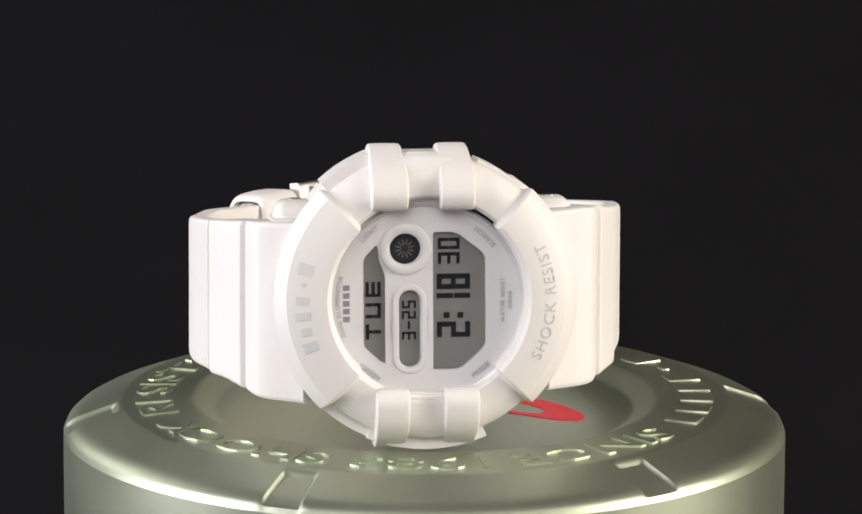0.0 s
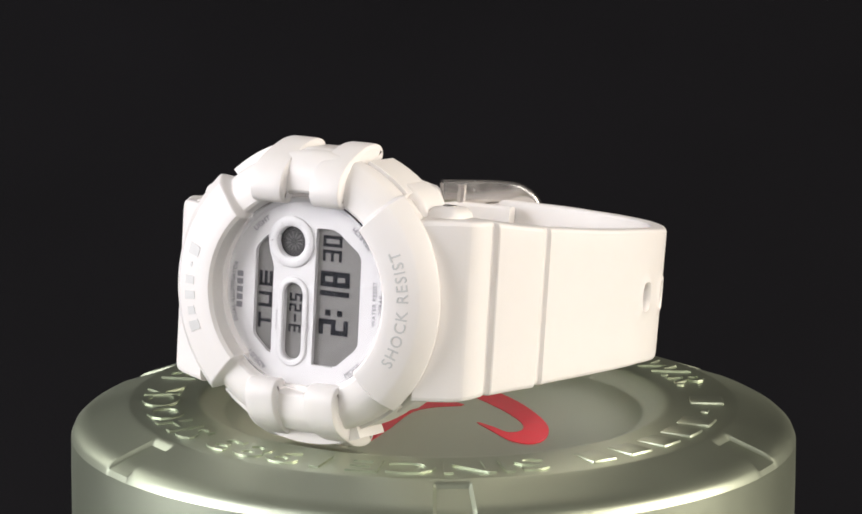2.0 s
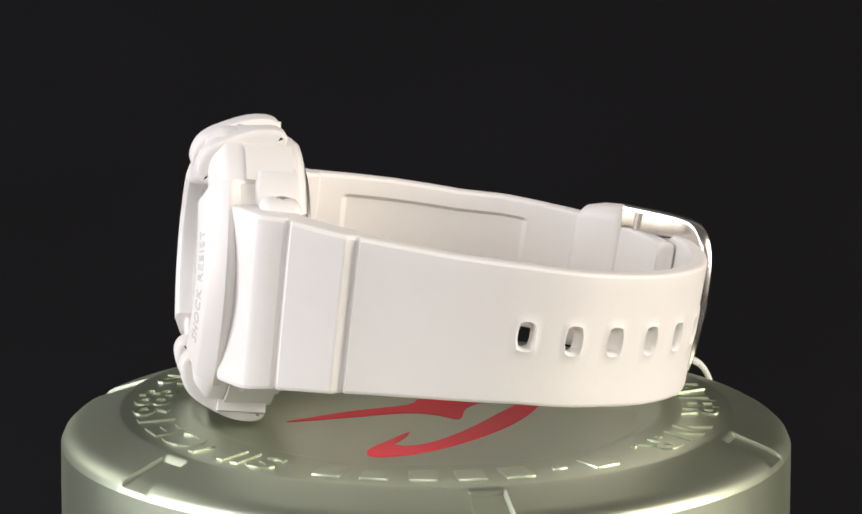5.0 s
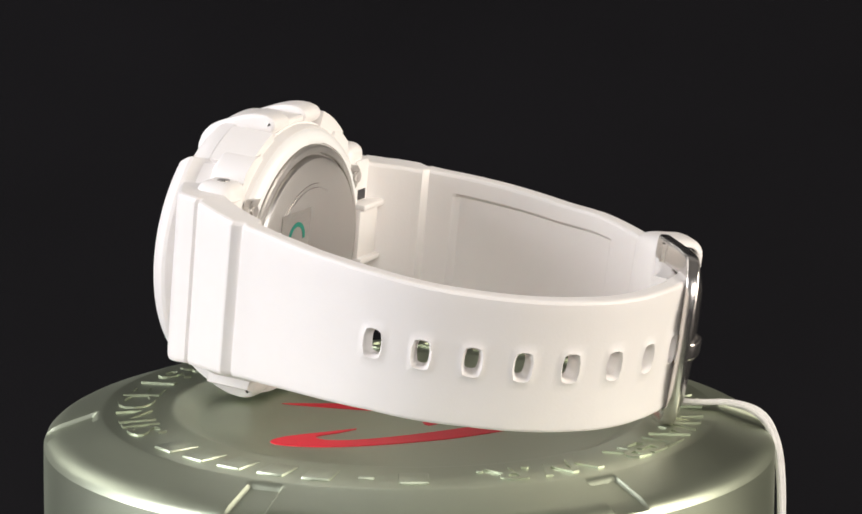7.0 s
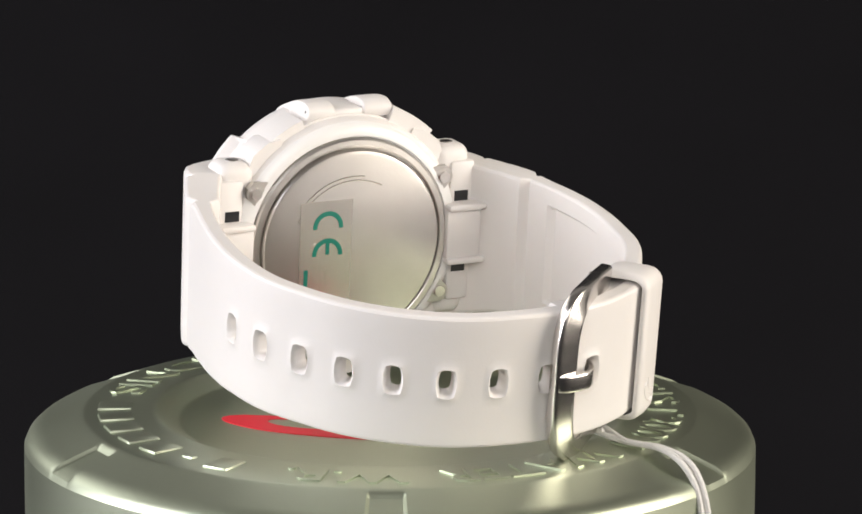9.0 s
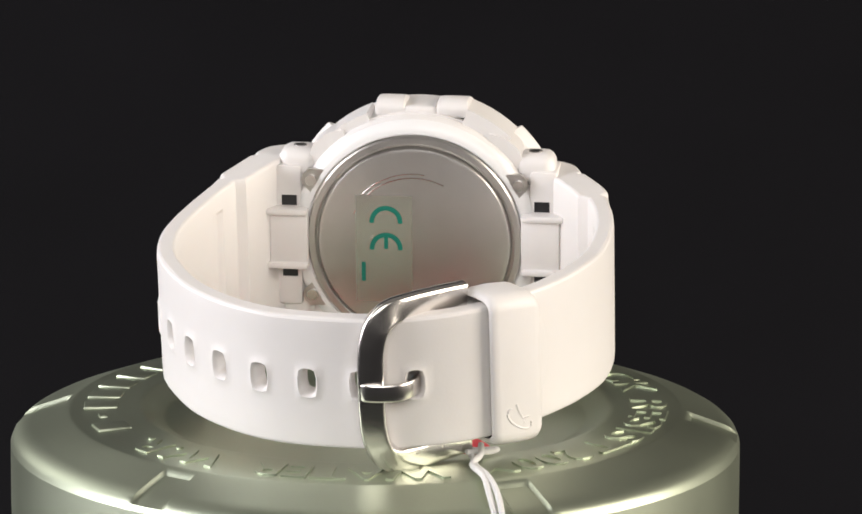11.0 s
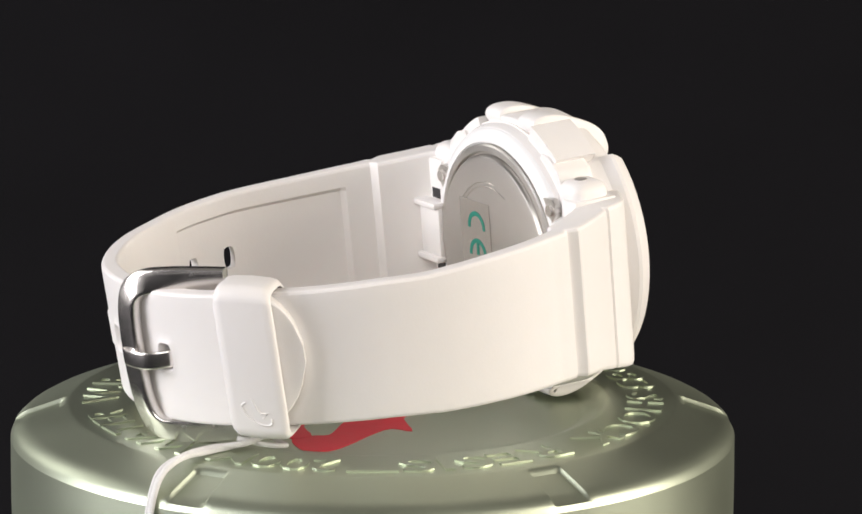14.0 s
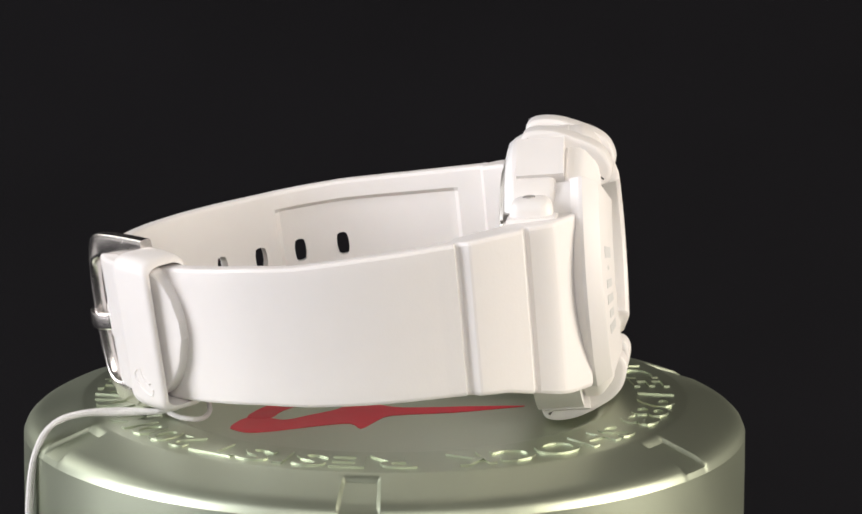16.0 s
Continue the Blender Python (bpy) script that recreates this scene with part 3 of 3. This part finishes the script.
def band_mesh(band, outer, thick, holes=(), lines=()):
    """The band as a closed solid with rounded edges and holes through it."""
    ss = {round(band.length * k / 150, 4) for k in range(151)}
    for c in holes:
        ss = {s for s in ss if abs(s - c) > 2.0}
        ss |= {c - 1.8, c - 0.6, c + 0.6, c + 1.8}
    for c in lines:
        ss |= {round(c + d, 4) for d in (-4.6, -4.3, -4.1, -3.9, -3.6, -1.9, -1.6, -1.45, -1.3, -1.1, -0.7, -0.5, -0.35, -0.2, 0.2, 0.35, 0.5, 0.7, 1.0)}
    ss = sorted(ss)
    ws = [-1, -0.985, -0.95, -0.88, -0.73, -0.67, -0.58, -0.48, -0.38, -0.27, -0.09, 0.09, 0.27, 0.38, 0.48, 0.58, 0.67, 0.73, 0.88, 0.95, 0.985, 1]
    rim = {1: 0.55, 0.985: 0.22, 0.95: 0.05}
    bm = bmesh.new()
    bore = bm.faces.layers.int.new("bore")
    O, I = [], []
    for s in ss:
        ro, ri = [], []
        for w in ws:
            e = rim.get(abs(w), 0.0)
            ro.append(bm.verts.new(band.at(s, w, e - outer(s, w))))
            ri.append(bm.verts.new(band.at(s, w, thick(s, w) - e * 0.8)))
        O.append(ro)
        I.append(ri)
    skip = set()
    j0 = ws.index(-0.27)
    for c in holes:
        i0 = ss.index(c - 1.8)
        for i in range(3):
            for j in range(3):
                skip.add((i0 + i, j0 + j))
        ring = [(i, 0) for i in range(3)] + [(3, j) for j in range(3)] + [(i, 3) for i in (3, 2, 1)] + [(0, j) for j in (3, 2, 1)]
        loops = [[O[i0 + i][j0 + j] for i, j in ring]]
        th = thick(c, 0)
        for a, b, d in ((1.35, 2.05, 0.02), (1.15, 1.85, 0.25), (0.98, 1.68, 0.75), (0.95, 1.65, th)):
            lp = []
            for i, j in ring:
                x, y = (i - 1.5) / 1.5, (j - 1.5) / 1.5
                if abs(x) > 0.9 and abs(y) > 0.9:
                    x, y = x * 0.80, y * 0.88
                lp.append(bm.verts.new(band.off(c + a * x, b * y, d)))
            loops.append(lp)
        loops.append([I[i0 + i][j0 + j] for i, j in ring])
        for a, b in zip(loops, loops[1:]):
            for k in range(12):
                bm.faces.new((a[k], a[(k + 1) % 12], b[(k + 1) % 12], b[k]))[bore] = 1
    n, m = len(ss), len(ws)
    for i in range(n - 1):
        for j in range(m - 1):
            if (i, j) in skip:
                continue
            bm.faces.new((O[i][j], O[i + 1][j], O[i + 1][j + 1], O[i][j + 1]))
            bm.faces.new((I[i][j], I[i][j + 1], I[i + 1][j + 1], I[i + 1][j]))
        for j in (0, m - 1):
            bm.faces.new((O[i][j], O[i + 1][j], I[i + 1][j], I[i][j]))
    for i in (0, n - 1):
        for j in range(m - 1):
            bm.faces.new((O[i][j], O[i][j + 1], I[i][j + 1], I[i][j]))
    return bm


def make_straps(watch):
    long_line = [(19.0, -23.7), (23.6, -20.9), (25.7, -18.1), (28.8, -8.6), (30.5, 2), (31.0, 9), (30.7, 15.3), (29.0, 21.8), (25.6, 27.6), (21.4, 32.8), (16.0, 37.0), (9.7, 40.0), (2.7, 41.2), (-4.3, 41.0), (-11.5, 39.4), (-18.1, 35.8), (-23.3, 30.7), (-26.1, 25.5)]
    short_line = [(-12.8, -26.9), (-17.9, -24.9), (-20.5, -22.6), (-26.1, -14.6), (-29.4, -5), (-30.4, 5), (-29.2, 14.5), (-26.2, 22.0), (-22.0, 28.2), (-16.6, 33.0), (-10.8, 36.4), (-7.0, 37.6)]

    def half(s, total):
        h = float(np.interp(s, (0, 5, 9, 14, 21, 32, 44, 57), (12.1, 12.1, 11.8, 11.2, 10.6, 9.9, 9.4, 9.2))) - (0.0 if total > 100 else float(np.interp(s, (0, 14, 21, 32), (0, 0.4, 0.3, -0.1))))
        end = total - s
        return h * (math.sqrt(max(0.02, 1 - (1 - end / 7.0) ** 2)) if end < 7.0 and total > 100 else 1.0)

    for name, line, side, grooves, label in (("long_strap", long_line, 1, ((25.7, -18.1), (28.8, -8.6)), "white resin strap half with punched holes"), ("short_strap", short_line, -1, ((-20.5, -22.6), (-26.1, -14.6)), "white resin strap half holding the buckle")):
        band = Band(line, side, half)
        g1, g2 = band.near(*grooves[0]) + 1.0, band.near(*grooves[1]) + (0.4 if side == 1 else 0.9)

        def outer(s, w):
            return float(np.interp(s, (g1 - 3.9, g1 - 3.6, g1 - 0.5, g1 - 0.2, g1 + 0.2, g1 + 0.55, g2 - 1.6, g2 - 1.3, g2 - 0.25, g2 + 0.2, g2 + 0.5, g2 + 3), (1.35, 1.3, 0.4, -0.1, -0.1, 0.6, 0.6, 0.52, -0.5, -0.5, 0.0, -0.25)))

        def thick(s, w):
            t = float(np.interp(s, (0, g1 - 2, g1 + 1.5, g2 - 0.5, g2 + 0.5, g2 + 5), (5.5, 5.0, 4.5, 4.2, 3.0, 2.8)))
            if g2 + 4.5 < s < g2 + 34 and abs(w) < 0.73:
                edge = min(1, (s - g2 - 4.5) / 0.9, (g2 + 34 - s) / 0.9, (0.73 - abs(w)) / 0.06)
                t -= 0.75 * edge
            return t
        holes = []
        if side == 1:
            holes = [round(band.near(x, y), 4) for x, y in ((31.0, 15.3), (29.0, 21.8), (25.6, 27.6), (21.4, 32.8), (16.0, 37.0), (9.7, 40.0), (2.7, 41.2), (-4.3, 41.0), (-11.2, 39.5))]
            tail = band
        part(name, band_mesh(band, outer, thick, holes, (g1, g2)), RESIN, watch, label, 13)

    # buckle frame, bent bar with a tongue
    c = tail.near(-8.6, 40.5)
    half_path = [(9.4, 10.0, 7.4), (5.8, 10.2, 4.8), (2.4, 10.3, 2.2), (-0.2, 10.0, 0.4), (-1.9, 8.5, -0.5), (-2.7, 6.0, -0.85), (-2.95, 3.0, -1.0), (-2.95, 0.0, -1.05)]
    full = half_path + [(s, -w - 0.6 * min(1, abs(w) / 8), d) for s, w, d in half_path[-2::-1]]
    p0, t0, n0, v0 = tail.axes(c)
    place = lambda s, w, d: p0 + t0 * s + v0 * w - n0 * d
    pts = spline([place(*q) for q in full], 6)
    buckle = part("buckle", tube(pts, 1.75, 24, flat=0.55, up=n0, square=0.4), STEEL, watch, "polished steel prong buckle frame", 50)
    part("buckle_bar", tube([place(6.8, -11.2, 6.2), place(6.8, 11.2, 6.2)], 0.8, 10, up=n0), STEEL, buckle)
    tongue = spline([place(*q) for q in ((-4.3, -0.2, -0.9), (-3.9, -0.2, -1.8), (-2.9, -0.2, -2.15), (-0.8, -0.2, -2.1), (0.9, -0.2, -1.6), (2.3, -0.2, -0.2), (3.1, -0.2, 1.6))], 5)
    part("prong", tube(tongue, 0.42, 16, flat=2.8, up=v0, square=0.3), STEEL, buckle, "flat steel prong through a strap hole", 40)

    # keeper: a band round both strap halves
    c = tail.near(-22.6, 31.5)
    p0, t0, n0, v0 = tail.axes(c)

    def rect(w, d0, d1, r):
        out = []
        for cx, cy, a0 in ((w - r, d0 + r, -90), (w - r, d1 - r, 0), (-w + r, d1 - r, 90), (-w + r, d0 + r, 180)):
            out += [(cx + r * math.cos(radians(a0 + 18 * k)), cy + r * math.sin(radians(a0 + 18 * k))) for k in range(6)]
        return out
    big, small = rect(10.6, -1.0, 6.5, 2.0), rect(9.7, 0.0, 5.6, 0.8)
    bm = bmesh.new()
    rings = []
    for s, loop, inset in ((-3.9, small, 0), (-4.1, big, 0.95), (-3.95, big, 0.5), (-3.5, big, 0.15), (-2.8, big, 0), (0, big, -0.12), (2.8, big, 0), (3.5, big, 0.15), (3.95, big, 0.5), (4.1, big, 0.95), (3.9, small, 0)):
        rings.append([bm.verts.new(place_keeper(p0, t0, n0, v0, s * (0.94 + 0.18 * (1 - (w / 10.6) ** 2)), w * (1 - inset / 11) - 0.4, d + (inset if d < 2 else -inset) * 0.6)) for w, d in loop])
    for a, b in zip(rings, rings[1:] + rings[:1]):
        for k in range(len(a)):
            bm.faces.new((a[k], a[(k + 1) % len(a)], b[(k + 1) % len(a)], b[k]))
    keeper = part("keeper", bm, RESIN, watch, "white resin strap keeper loop", 40)
    # small raised swirl on the keeper
    mark = lambda q: place_keeper(p0, t0, n0, v0, q[0], q[1] - 0.4, -1.01)
    oval = [(1.9 * math.cos(radians(a)) + 0.55 * math.sin(radians(a)), -6.7 - 1.2 * math.cos(radians(a)) + 0.95 * math.sin(radians(a))) for a in range(150, 395, 15)]
    part("raised_swirl", tube([mark(q) for q in oval], 0.17, 6), RESIN, keeper)
    part("raised_swirl", tube([mark(q) for q in ((-0.5, -4.6), (0.0, -5.9), (0.5, -6.6), (1.5, -6.5), (0.7, -7.2))], 0.17, 6), RESIN, keeper)


def place_keeper(p0, t0, n0, v0, s, w, d):
    return p0 + t0 * s + v0 * w - n0 * d


def make_watch():
    watch = thing("wristwatch", (2.1, -15.0, Z0), "white resin digital wristwatch with buckled strap standing on its side", "watch")
    make_case(watch)
    make_straps(watch)


def make_string():
    string = thing("tag_string", (-17.0, 30.0, Z0 + 1.0), "thin white cotton tag string hanging over the rim", "string")
    for dx, dz, split in ((0.0, 0.0, 0.0), (0.95, 0.25, -3.0)):
        line = [(-15.5 + dx + split, 28.0, 3.0 + dz), (-17 + dx + 0.7 * split, 31, 2.4 + dz), (-18.8 + 1.6 * dx + 0.3 * split, 36, 2.3 + dz), (-21.3 + 0.6 * dx, 40.8, 2.5), (-23.4 + 1.2 * dx, 44.4, 1.2), (-24.6 + dx, 46.3, -2.2), (-25.2 + dx, 47.2, -8), (-25.3 + 0.8 * dx, 47.4, -20), (-25.1 + dx, 47.3, -45)]
        part("strand", tube(resample(spline([(x, y, z + Z0) for x, y, z in line], 8), 0.8), 0.43, 8), STRING, string)
    loop = [(-16.3, 31.2, 3.0), (-18.6, 28.0, 2.3), (-19.2, 25.4, 2.1), (-15.8, 24.7, 1.6), (-12.0, 24.9, 1.8), (-9.0, 26.2, 3.2)]
    part("strand", tube(resample(spline([(x, y, z + Z0) for x, y, z in loop], 8), 0.6), 0.36, 8), STRING, string)


make_watch()
make_string()


def motions():
    """Everything on the turntable goes round together."""
    for ob in THINGS:
        base = Vector(ob["base"]) * MM
        rows = []
        for k in range(33):
            t = k * 0.5
            rows.append((t, pose(0, 0, 0, 0, 0, -RATE * t) @ Matrix.Translation(base)))
        walk(ob, rows)


motions()
